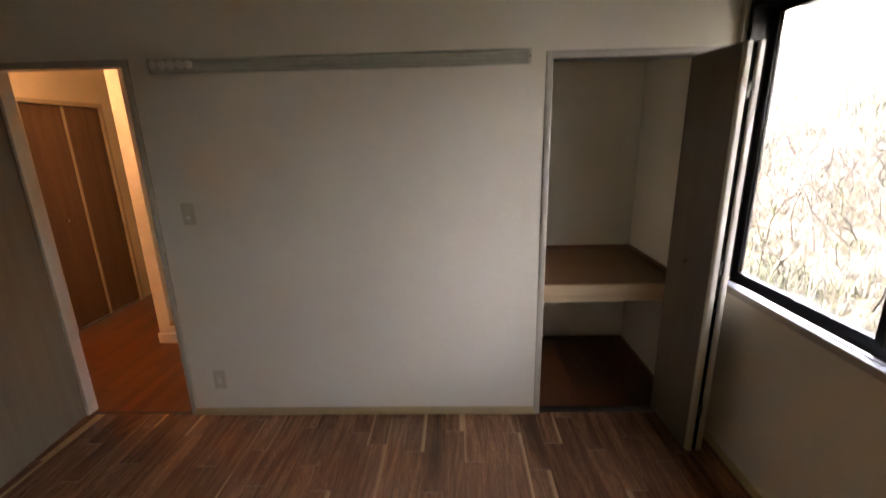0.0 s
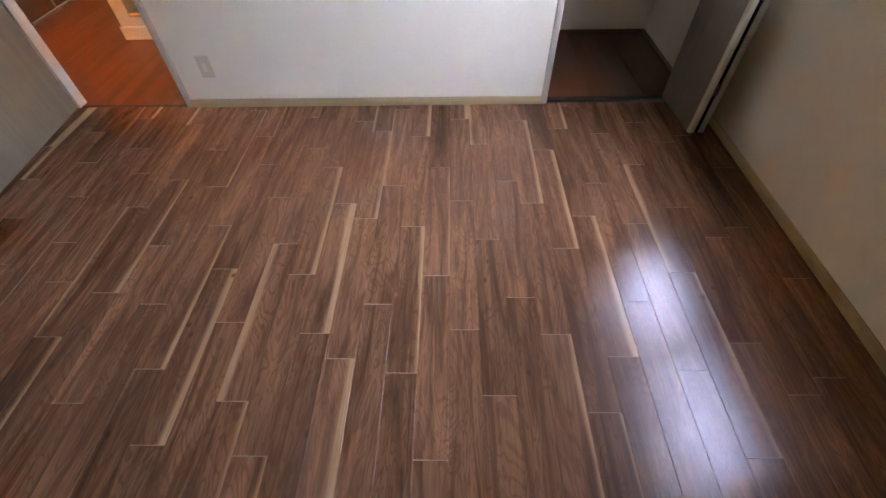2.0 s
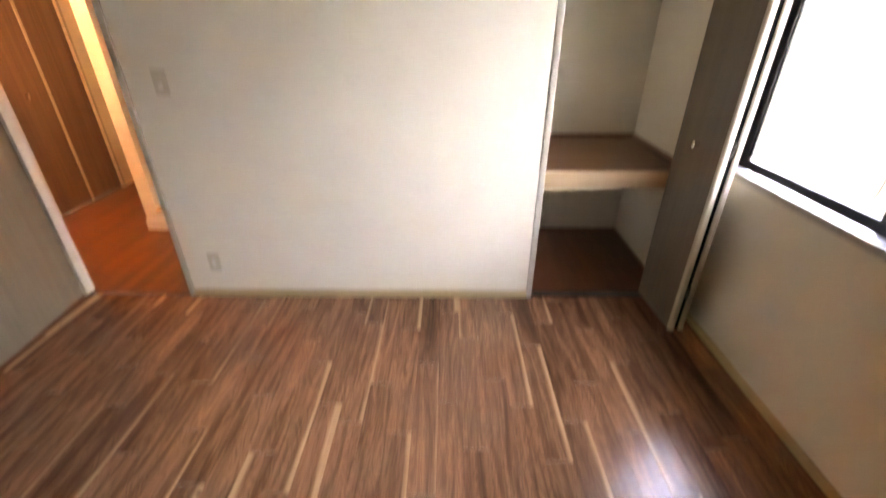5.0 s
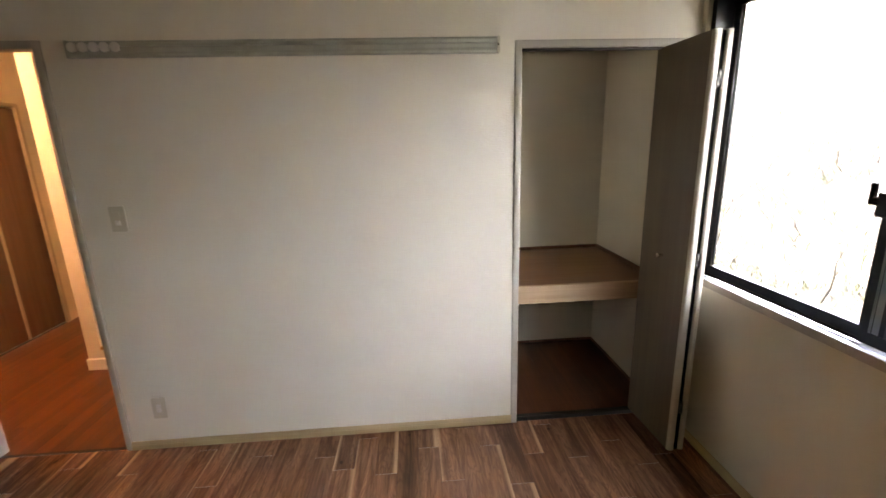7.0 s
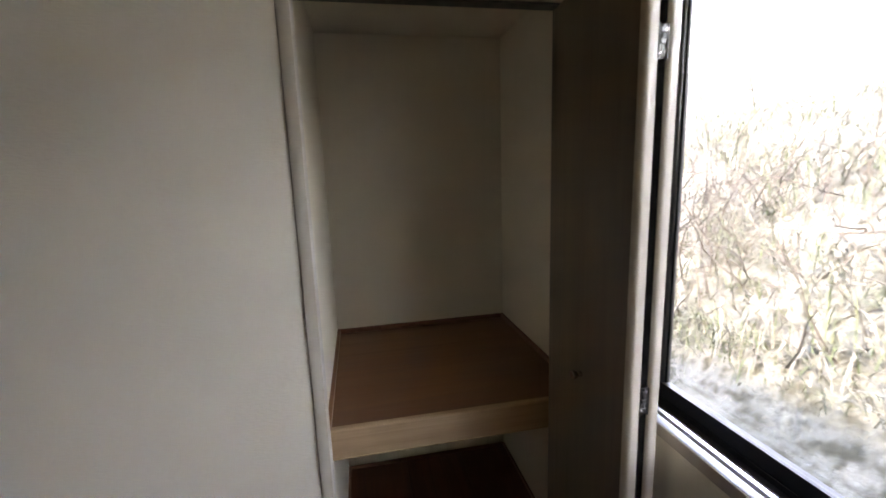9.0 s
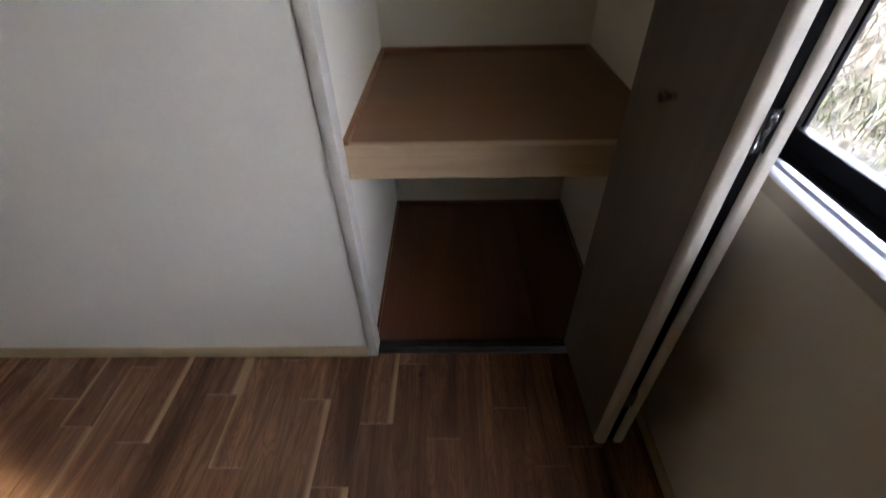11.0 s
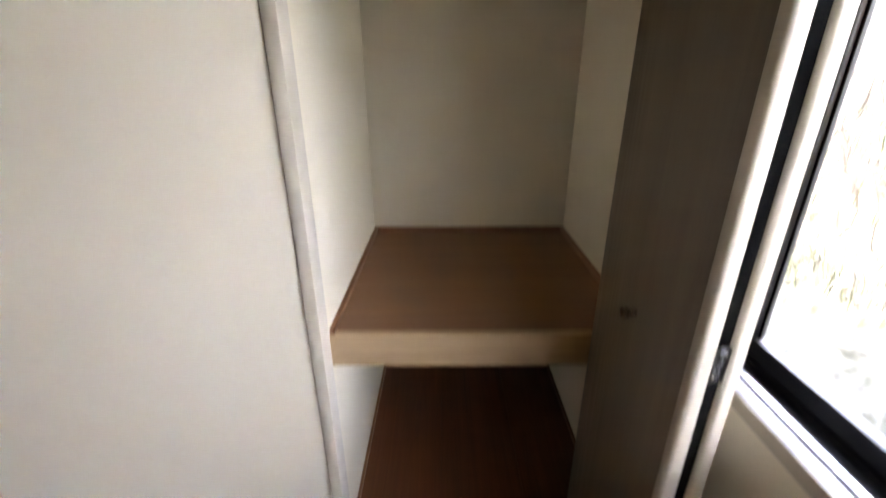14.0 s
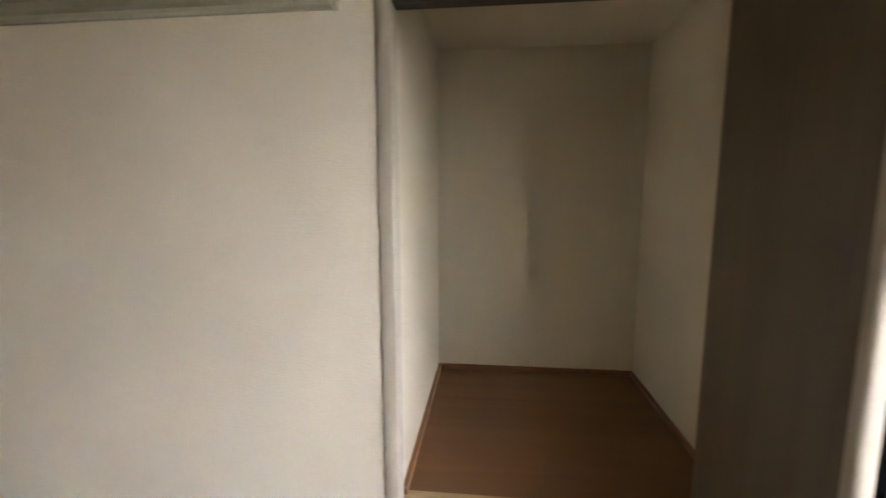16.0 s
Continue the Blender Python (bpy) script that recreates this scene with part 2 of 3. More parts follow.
def rounded(x0, x1, y0, y1, r, steps=4):
    """A rectangle with rounded corners, as profile points."""
    out = []
    for cx, cy, a0 in ((x1 - r, y1 - r, 0), (x0 + r, y1 - r, 90), (x0 + r, y0 + r, 180), (x1 - r, y0 + r, 270)):
        for i in range(steps + 1):
            a = radians(a0 + 90 * i / steps)
            out.append((cx + r * math.cos(a), cy + r * math.sin(a)))
    return out


def turned(points, steps=20):
    """A lathe body round z from (radius, z) points."""
    bm = bmesh.new()
    rings = []
    for r, z in points:
        rings.append([bm.verts.new((r * math.cos(2 * math.pi * i / steps), r * math.sin(2 * math.pi * i / steps), z)) for i in range(steps)])
    for a, b in zip(rings, rings[1:]):
        for i in range(steps):
            j = (i + 1) % steps
            bm.faces.new((a[i], a[j], b[j], b[i]))
    bm.faces.new(rings[0][::-1]), bm.faces.new(rings[-1])
    bmesh.ops.recalc_face_normals(bm, faces=bm.faces[:])
    return bm


def mesh_of(name, bm, material, smooth=False):
    me = bpy.data.meshes.new(name)
    bm.to_mesh(me)
    bm.free()
    me.materials.append(material)
    if smooth:
        for p in me.polygons:
            p.use_smooth = True
        me.set_sharp_from_angle(angle=radians(40))
    return me


def part(name, bm, material, parent=None, label="", smooth=False):
    ob = new(name, mesh_of(name, bm, material, smooth))
    if parent is not None:
        ob.parent = parent
    if label:
        tagged(ob, label)
    return ob


def thing(name, label, category, kind="", group="", at=(0, 0, 0)):
    ob = new(name)
    ob.location = at
    ob.empty_display_size = 0.05
    return tagged(ob, label, category, group, kind)


def setting(name, bm, material, label, category):
    return tagged(part(name, bm, material), label, category, "", "structure")


# ---- plan ----
XE = 2.945            # east wall face
XW = -0.86            # west wall face
YS = -3.60            # south wall face
ZC = 2.42             # ceiling
WT = 0.058            # thickness of the north wall
DX0, DX1, DZ = -0.712, 0.0, 2.02      # outer edges of the doorway casing
CX0, CX1, CZ = 2.055, 2.895, 2.00     # outer edges of the closet casing
CASE = 0.032          # width of a casing's face
CLX0, CLX1, CLY, CLZ = 2.069, 2.934, 0.968, 2.164  # closet inside
WY0, WY1, WZ0, WZ1 = -1.80, -0.045, 0.850, 2.18    # window opening

# ---- structure ----
setting("wall_north", boxes(
    (XW - 0.12, DX0 + 0.006, 0, WT, -0.02, ZC), (DX0 + 0.006, DX1 - 0.006, 0, WT, DZ - 0.006, ZC),
    (DX1 - 0.006, CX0 + 0.006, 0, WT, -0.02, ZC), (CX0 + 0.006, CX1 - 0.006, 0, WT, CZ - 0.006, ZC),
    (CX1 - 0.006, XE + 0.0, 0, WT, -0.02, ZC)), M_WALL, "white woven vinyl wallpaper wall with doorway and closet opening", "wall")
setting("wall_east", boxes(
    (XE, XE + 0.15, YS - 0.12, WT, -0.02, WZ0), (XE, XE + 0.15, YS - 0.12, WT, WZ1, ZC),
    (XE, XE + 0.15, YS - 0.12, WY0, WZ0, WZ1), (XE, XE + 0.15, WY1, WT, WZ0, WZ1)), M_WALL,
    "white woven wallpaper wall around the sliding window", "wall")
# walls out of view; their brown only sets how much light bounces back
setting("wall_west", boxes((XW - 0.12, XW, YS - 0.12, 0, -0.02, ZC)), M_BOUNCE_WALL, "unseen wall behind the open door, browned to hold down bounced light", "wall")
setting("wall_south", boxes((XW, XE, YS - 0.12, YS, -0.02, ZC)), M_BOUNCE_WALL, "unseen wall closing the room, browned to hold down bounced light", "wall")
setting("ceiling", boxes((XW - 0.12, XE + 0.15, YS - 0.12, WT, ZC, ZC + 0.1)), M_BOUNCE_CEIL, "unseen ceiling of the room, golden brown to warm bounced light", "ceiling")

# closet shell
setting("wall_closet_west", boxes((CLX0 - 0.08, CLX0, WT, CLY + 0.08, -0.02, ZC)), M_WALL, "white papered side wall inside the closet", "wall")
setting("wall_closet_east", boxes((CLX1, CLX1 + 0.161, WT, CLY + 0.08, -0.02, ZC)), M_WALL, "white papered side wall inside the closet", "wall")
setting("wall_closet_back", boxes((CLX0, CLX1, CLY, CLY + 0.08, -0.02, ZC)), M_WALL, "white papered back wall inside the closet", "wall")
setting("ceiling_closet", boxes((CLX0, CLX1, WT, CLY, CLZ, CLZ + 0.1)), M_WALL, "white papered closet ceiling", "ceiling")

# hall shell
HXW, HYN = -1.78, 3.60
HC0, HC1, HCZ = 1.13, 1.985, 1.985
setting("wall_hall_west", boxes(
    (HXW - 0.12, HXW, WT, HC0, -0.02, ZC), (HXW - 0.12, HXW, HC1, HYN, -0.02, ZC), (HXW - 0.12, HXW, HC0, HC1, HCZ, ZC)),
    M_WALL, "white papered hall wall with a closet, in warm lamp light", "wall")
setting("wall_hall_north", boxes((HXW - 0.12, 0.6, HYN, HYN + 0.12, -0.02, ZC)), M_WALL, "plain white papered hall end wall", "wall")
setting("wall_hall_east", boxes((0.5, 0.6, WT, HYN, -0.02, ZC)), M_WALL, "plain white papered stairwell wall", "wall")
setting("wall_hall_south", boxes((HXW - 0.12, XW - 0.12, 0, WT, -0.02, ZC)), M_WALL, "plain white papered hall wall", "wall")
setting("ceiling_hall", boxes((HXW - 0.12, 0.6, WT, HYN + 0.12, ZC, ZC + 0.1)), M_CEIL, "white papered hall ceiling", "ceiling")
setting("wall_hall_partition", boxes((-0.872, -0.772, 0.95, 2.30, -0.02, ZC)), M_WHITE, "white end of a partition wall beside the stair", "wall")

# ---- doorway casing and threshold ----
BH = 0.047            # baseboard height


def casing(name, x0, x1, z, depth, label):
    """Two uprights and a head round an opening, with an eased front edge and a jamb that runs through the wall."""
    th = thing(name, label, "door frame", "structure")
    f = -0.007
    for a, b in ((x0, x0 + CASE), (x1 - CASE, x1)):
        part("jamb", profile(rounded(a, b, f, depth, 0.004, 2), "z", 0.0, z), M_CASING, th, "", True)
    for a, b in ((x0 - 0.0016, x0), (x1, x1 + 0.0016)):
        part("joint", boxes((a, b, -0.0012, 0.001, BH, z)), M_JOINT, th, "thin dark joint line")
    part("joint", boxes((x0 - 0.0016, x1 + 0.0016, -0.0012, 0.001, z, z + 0.0016)), M_JOINT, th, "thin dark joint line")
    part("head_jamb", profile(rounded(f, depth, z - CASE, z, 0.004, 2), "x", x0 + CASE, x1 - CASE), M_CASING, th, "", True)
    return th


casing("door_frame_1", DX0, DX1, DZ, WT + 0.004, "ash-grey film-wrapped casing of the open hall doorway")
casing("closet_frame_1", CX0, CX1, CZ, 0.062, "ash-grey film-wrapped casing of the closet opening")
setting("closet_track", boxes((CX0 + CASE, CX1 - CASE, 0.012, 0.052, CZ - CASE - 0.007, CZ - CASE), bevel=0.001), M_TRACK,
                     "dark metal guide track under the closet head", "track")
setting("closet_sill_track", boxes((CX0 + CASE, CX1 - CASE, 0.030, 0.046, -0.006, 0.004), (CX0 + CASE, CX1 - CASE, 0.052, 0.064, -0.006, 0.004),
        (CX0 + CASE, CX1 - CASE, 0.030, 0.064, -0.010, -0.002)), M_TRACK, "dark plastic floor track across the closet mouth", "track")
setting("threshold", boxes((DX0 + CASE, DX1 - CASE, 0.004, 0.022, -0.01, 0.003), bevel=0.001), M_TRACK, "thin dark strip between room and hall floors", "threshold")

# ---- baseboards ----


def skirting(axis, a, b, wall, sign, mat, label):
    """A slim board with an eased top and two fine grooves along its face."""
    p = [(wall, 0.0), (wall + sign * 0.009, 0.0), (wall + sign * 0.009, 0.026), (wall + sign * 0.0075, 0.0275), (wall + sign * 0.009, 0.029),
         (wall + sign * 0.009, BH - 0.010), (wall + sign * 0.0075, BH - 0.0085), (wall + sign * 0.008, BH - 0.007), (wall + sign * 0.006, BH), (wall, BH)]
    ob = setting("baseboard", profile(p, axis, a, b), mat, label, "baseboard")
    return ob


skirting("x", DX1 + 0.0, CX0, 0.0, -1, M_BASE, "pale oak-look baseboard under the white wall")
skirting("y", YS, -0.009, XE, -1, M_BASE_Y, "pale oak-look baseboard under the window wall")
skirting("x", XW, XE - 0.01, YS, 1, M_BASE, "pale oak-look baseboard along the far wall")
skirting("x", CX1, XE - 0.0, 0.0, -1, M_BASE, "short pale oak-look baseboard beside the closet")

# ---- hall doorway leaf ----


def door_leaf():
    th = thing("door_1", "open ash-grey wood-grain door leaf at the hall doorway", "door", "structure", at=(-0.690, -0.014, 0))
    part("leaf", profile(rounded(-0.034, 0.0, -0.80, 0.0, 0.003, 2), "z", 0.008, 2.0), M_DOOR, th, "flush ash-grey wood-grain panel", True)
    th.rotation_euler = (0, 0, radians(4.9))
    return th


door_leaf()

# ---- closet: shelf, floor, trims ----


def closet_shelf():
    th = thing("closet_shelf", "deep brown plywood closet shelf with a pale wooden front rail", "shelf", at=(0, 0, 0.665))
    y0 = 0.115
    part("shelf_board", boxes((CLX0, CLX1, y0 + 0.022, CLY, 0.076, 0.097)), M_SHELF, th, "brown plywood board")
    part("front_rail", profile([(y0, 0.004), (y0 + 0.022, 0.004), (y0 + 0.022, 0.101), (y0 + 0.004, 0.101), (y0, 0.097)], "x", CLX0, CLX1), M_FASCIA, th, "pale straight-grained front rail")
    part("bead", boxes((CLX0, CLX1, y0 - 0.001, y0 + 0.022, 0.0, 0.004)), M_BASE, th, "thin pale yellow lower edge")
    part("side_trim", boxes((CLX0, CLX0 + 0.014, y0 + 0.004, CLY, 0.0975, 0.119), bevel=0.002), M_TRIM, th, "reddish-brown edge trim")
    part("side_trim", boxes((CLX1 - 0.014, CLX1, y0 + 0.004, CLY, 0.0975, 0.119), bevel=0.002), M_TRIM, th, "reddish-brown edge trim")
    part("back_trim", boxes((CLX0 + 0.014, CLX1 - 0.014, CLY - 0.014, CLY, 0.0975, 0.119), bevel=0.002), M_TRIM_X, th, "reddish-brown edge trim")
    return th


closet_shelf()
tr = thing("closet_floor_trim", "reddish-brown slim trim round the closet floor", "trim", "structure")
part("trim_strip", boxes((CLX0, CLX0 + 0.010, 0.066, CLY, 0.0, 0.018), bevel=0.002), M_TRIM, tr)
part("trim_strip", boxes((CLX1 - 0.010, CLX1, 0.066, CLY, 0.0, 0.018), bevel=0.002), M_TRIM, tr)
part("trim_strip", boxes((CLX0 + 0.010, CLX1 - 0.010, CLY - 0.010, CLY, 0.0, 0.018), bevel=0.002), M_TRIM_X, tr)

# ---- closet folding door ----


def hinge_leaf(z, th):
    """A sprung butt hinge in the gap between two folded leaves: two plates, knuckles and screws."""
    hg = part("hinge", turned([(0.0035, z - 0.032), (0.0045, z - 0.031), (0.0045, z + 0.031), (0.0035, z + 0.032)], 10), M_STEEL, th, "bright steel fold hinge", True)
    hg.location = (0.0415, -0.3745, 0)
    part("plate", boxes((-0.0115, -0.0095, -0.006, 0.003, z - 0.034, z + 0.034), (-0.0095, -0.0030, -0.003, -0.001, z - 0.034, z - 0.006)), M_STEEL, hg)
    part("plate", boxes((0.0095, 0.0115, -0.006, 0.003, z - 0.034, z + 0.034), (0.0030, 0.0095, -0.003, -0.001, z + 0.004, z + 0.034)), M_STEEL, hg)
    for dz in (-0.021, 0.0, 0.021):
        part("knuckle", boxes((-0.006, 0.006, -0.0050, 0.002, z + dz - 0.005, z + dz + 0.005), bevel=0.001), M_STEEL, hg)
    for s in (-1, 1):
        sc = part("screw", turned([(0.003, 0.0), (0.003, 0.001), (0.0015, 0.0018)], 10), M_NICKEL, hg)
        sc.matrix_local = pose(s * 0.0062, -0.0032, z + s * 0.022, 90, 0, 0)


def bifold():
    th = thing("closet_folding_door", "folded-open two-leaf ash-grey wood-grain closet door with pale edges", "folding door", at=(2.767, 0.050, 0))
    # the leaves stand side by side, nearly square to the wall, out into the room
    for nm, x0, x1, y1 in (("front_leaf", 0.0, 0.030, 0.0), ("rear_leaf", 0.053, 0.081, -0.020)):
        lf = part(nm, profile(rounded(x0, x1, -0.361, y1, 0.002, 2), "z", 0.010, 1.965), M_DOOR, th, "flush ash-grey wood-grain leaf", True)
        pts = [(x1, -0.361), (x1, -0.377), (x1 - 0.002, -0.379)] + [(x0 + 0.012 - 0.0125 * math.sin(radians(a)), -0.3635 - 0.0155 * math.cos(radians(a))) for a in range(0, 91, 15)] + [(x0 - 0.0005, -0.361)]
        part("edge_band", profile(pts, "z", 0.010, 1.965), M_EDGE, lf, "pale rounded edge band", True)
    # near-black strip that fills the gap, set just behind the edge bands
    part("gap_strip", boxes((0.0302, 0.0528, -0.373, -0.352, 0.012, 1.960)), M_SLOT, th, "black strip between the leaves")
    for z in (0.25, 1.002, 1.778):
        hinge_leaf(z, th)
    kb = part("knob", turned([(0.0075, 0.0), (0.0075, 0.008), (0.0060, 0.012), (0.0105, 0.018), (0.0115, 0.024), (0.0105, 0.027), (0.006, 0.028)], 18), M_NICKEL, th, "small satin nickel knob", True)
    kb.matrix_local = pose(0.0, -0.183, 0.985, 0, -90, 0)
    pv = part("guide_pin", turned([(0.005, 1.962), (0.005, 1.972)], 10), M_STEEL, th)
    pv.location = (0.015, -0.016, 0)
    th.rotation_euler = (0, 0, radians(2.5))
    return th


bifold()

# ---- wall rail with hooks ----


def hanger_rail():
    th = thing("wall_hanger_rail", "long grey-green aluminium hanger rail fixed high on the white wall", "hanger rail", at=(0, 0, 1.981))
    h = 0.034
    pts = [(0, -h), (-0.010, -h), (-0.016, -h + 0.005), (-0.018, -h + 0.012), (-0.016, -0.012), (-0.008, -0.010), (-0.008, 0.010), (-0.016, 0.012),
           (-0.020, h - 0.012), (-0.018, h - 0.004), (-0.012, h), (0, h)]
    part("rail_body", profile(pts, "x", 0.122, 1.966), M_RAIL, th, "grooved aluminium extrusion")
    for x in (0.110, 1.966):
        bm = profile(rounded(x, x + 0.014, -h - 0.002, h + 0.002, 0.006, 4), "y", -0.022, 0.0)
        part("end_cap", bm, M_PLASTIC if x > 1 else M_RAIL, th, "", True)
    part("screw", boxes((1.969, 1.975, -0.0235, -0.0215, -0.004, 0.004)), M_SLOT, th)
    return th


hanger_rail()
hook_mesh = None
for i in range(5):
    hk = thing("rail_hook", "round off-white plastic hook on the hanger rail", "hook", group="hooks on the rail", at=(0.146 + 0.0435 * i, -0.014, 1.987))
    if hook_mesh is None:
        hook_mesh = mesh_of("disc", turned([(0.010, 0.0), (0.012, 0.006), (0.0195, 0.009), (0.0205, 0.013), (0.018, 0.018), (0.010, 0.021)], 20), M_HOOK, True)
        stem_mesh = mesh_of("stem", boxes((-0.006, 0.006, -0.006, 0.008, -0.012, 0.012), bevel=0.002), M_HOOK)
    d = new("disc", hook_mesh)
    d.parent, d.matrix_local = hk, pose(0, -0.006, 0, 90, 0, 0)
    s = new("stem", stem_mesh)
    s.parent = hk

# ---- switch and outlet ----


def wall_plate(name, label, x, z, outlet):
    th = thing(name, label, "outlet" if outlet else "light switch", at=(x, 0, z))
    part("plate", profile(rounded(-0.035, 0.035, -0.060, 0.060, 0.004, 3), "y", -0.005, 0.0), M_PLASTIC, th, "", True).data.materials[0] = M_PLASTIC
    part("inner_frame", boxes((-0.0115, 0.0115, -0.0085, -0.0068, -0.034, 0.034), bevel=0.0006), M_PLASTIC, th)
    if outlet:
        for dz in (0.012, -0.012):
            part("socket_face", boxes((-0.010, 0.010, -0.0095, -0.0083, dz - 0.010, dz + 0.010), bevel=0.0005), M_HOOK, th)
            for dx in (-0.004, 0.004):
                part("slot", boxes((dx - 0.0009, dx + 0.0009, -0.0099, -0.0094, dz - 0.004, dz + 0.004)), M_SLOT, th)
    else:
        rk = part("rocker", boxes((-0.010, 0.010, -0.0115, -0.0083, -0.028, -0.008), bevel=0.001), M_HOOK, th, "small rocker key")
        part("indicator", boxes((-0.003, 0.003, -0.0119, -0.0113, -0.011, -0.0095)), M_SLOT, rk)
    return th


wall_plate("light_switch", "ivory plastic light switch plate on the white wall", 0.169, 1.247, False)
wall_plate("wall_outlet", "ivory plastic double wall outlet low on the white wall", 0.176, 0.240, True)

# ---- window ----


def window():
    th = thing("window_1", "black aluminium two-sash sliding window with a white inner sill", "window", "structure")
    ym = (WY0 + WY1) / 2
    # inner casing and sill board
    part("window_sill", profile(rounded(XE - 0.012, XE + 0.014, WZ0 + 0.001, WZ0 + 0.034, 0.003, 2), "y", WY0 - 0.03, WY1 + 0.035), M_SILL, th, "white sill board", True)
    # separate front strip, its beige stands for the shade on the sill's room side
    part("sill_edge", boxes((XE - 0.0150, XE - 0.0122, WY0 - 0.03, WY1 + 0.035, WZ0 - 0.001, WZ0 + 0.0325), bevel=0.0008), M_SILL_SHADE, th, "front edge of the sill, beige for the shade on it")
    part("casing", boxes((XE - 0.010, XE + 0.05, WY1, WY1 + 0.034, WZ0 + 0.027, WZ1 + 0.034), bevel=0.002), M_EDGE, th, "pale casing board")
    part("casing", boxes((XE - 0.010, XE + 0.05, WY0 - 0.034, WY0, WZ0 + 0.027, WZ1 + 0.034), bevel=0.002), M_EDGE, th, "pale casing board")
    part("casing", boxes((XE - 0.010, XE + 0.05, WY0, WY1, WZ1, WZ1 + 0.034), bevel=0.002), M_EDGE, th, "pale casing board")
    # fixed frame
    fx0, fx1 = XE + 0.012, XE + 0.150
    part("window_frame", boxes((fx0, fx1, WY1 - 0.030, WY1, WZ0 + 0.027, WZ1), (fx0, fx1, WY0, WY0 + 0.030, WZ0 + 0.027, WZ1),
                               (fx0, fx1, WY0 + 0.030, WY1 - 0.030, WZ1 - 0.035, WZ1)), M_FRAME, th, "black aluminium fixed frame")
    part("bottom_track", boxes((XE + 0.0145, fx1, WY0 + 0.030, WY1 - 0.030, WZ0 - 0.002, WZ0 + 0.010), (XE + 0.058, XE + 0.0615, WY0 + 0.030, WY1 - 0.030, WZ0 + 0.010, WZ0 + 0.020),
                               (XE + 0.089, XE + 0.092, WY0 + 0.030, WY1 - 0.030, WZ0 + 0.010, WZ0 + 0.024)), M_FRAME, th, "black aluminium track")
    part("track_lip", boxes((XE + 0.023, XE + 0.036, WY0 + 0.030, WY1 - 0.030, WZ0 + 0.0105, WZ0 + 0.036), bevel=0.0015), M_ALU, th, "bare bright aluminium lip")

    def sash(x, ya, yb, left):
        """Rails, stiles and a pane; ya < yb."""
        s = part("sash", boxes((x, x + 0.026, ya, yb, WZ0 + 0.012, WZ0 + 0.064), (x, x + 0.026, ya, yb, WZ1 - 0.070, WZ1 - 0.036)), M_FRAME, th, "black aluminium sash rails")
        wa, wb = (0.050, 0.045) if left else (0.045, 0.076)
        z0, z1 = WZ0 + 0.065, WZ1 - 0.071
        part("stile", profile(rounded(x - 0.002, x + 0.026, ya, ya + wa, 0.004, 2), "z", z0, z1), M_FRAME, s, "", True)
        if left:
            part("stile", profile(rounded(x - 0.002, x + 0.026, yb - wb, yb, 0.004, 2), "z", z0, z1), M_FRAME, s, "", True)
        else:
            # meeting stile: dark overlap, two fine ribs, a paler recessed face and a dark glazing edge
            st = part("stile", profile([(x - 0.004, yb), (x - 0.004, yb - 0.028), (x, yb - 0.028), (x, yb - 0.038), (x + 0.003, yb - 0.038), (x + 0.003, yb - 0.060),
                                        (x - 0.001, yb - 0.060), (x - 0.001, yb - wb), (x + 0.026, yb - wb), (x + 0.026, yb)], "z", z0, z1), M_FRAME, s, "dark meeting stile")
            for d in (0.030, 0.0345):
                part("rib", boxes((x - 0.003, x - 0.0002, yb - d - 0.0018, yb - d, z0, z1)), M_STILE, st, "fine grey rib")
            part("face", boxes((x + 0.0005, x + 0.0028, yb - 0.0595, yb - 0.0385, z0, z1)), M_STILE, st, "grey bronze face")
        gl = part("pane", boxes((x + 0.011, x + 0.015, ya + wa - 0.006, yb - wb + 0.006, z0 - 0.006, z1 + 0.006)), M_GLASS, s, "clear glass pane")
        gl.visible_shadow = False
        part("gasket", boxes((x + 0.008, x + 0.0105, ya + wa - 0.001, ya + wa + 0.005, z0, z1), (x + 0.008, x + 0.0105, yb - wb - 0.005, yb - wb + 0.001, z0, z1)), M_SLOT, s)
        return s

    sash(XE + 0.096, -0.935, WY1 - 0.031, True)
    sash(XE + 0.062, WY0 + 0.031, -0.888, False)
    lock = part("crescent_lock", boxes((XE + 0.036, XE + 0.0578, -0.920, -0.880, 1.29, 1.365), bevel=0.003), M_FRAME, th, "black crescent lock")
    part("lever", boxes((XE + 0.030, XE + 0.046, -0.890, -0.858, 1.325, 1.350), (XE + 0.030, XE + 0.046, -0.874, -0.858, 1.345, 1.395), bevel=0.003), M_FRAME, lock)
    return th


window()

# ---- hall things ----


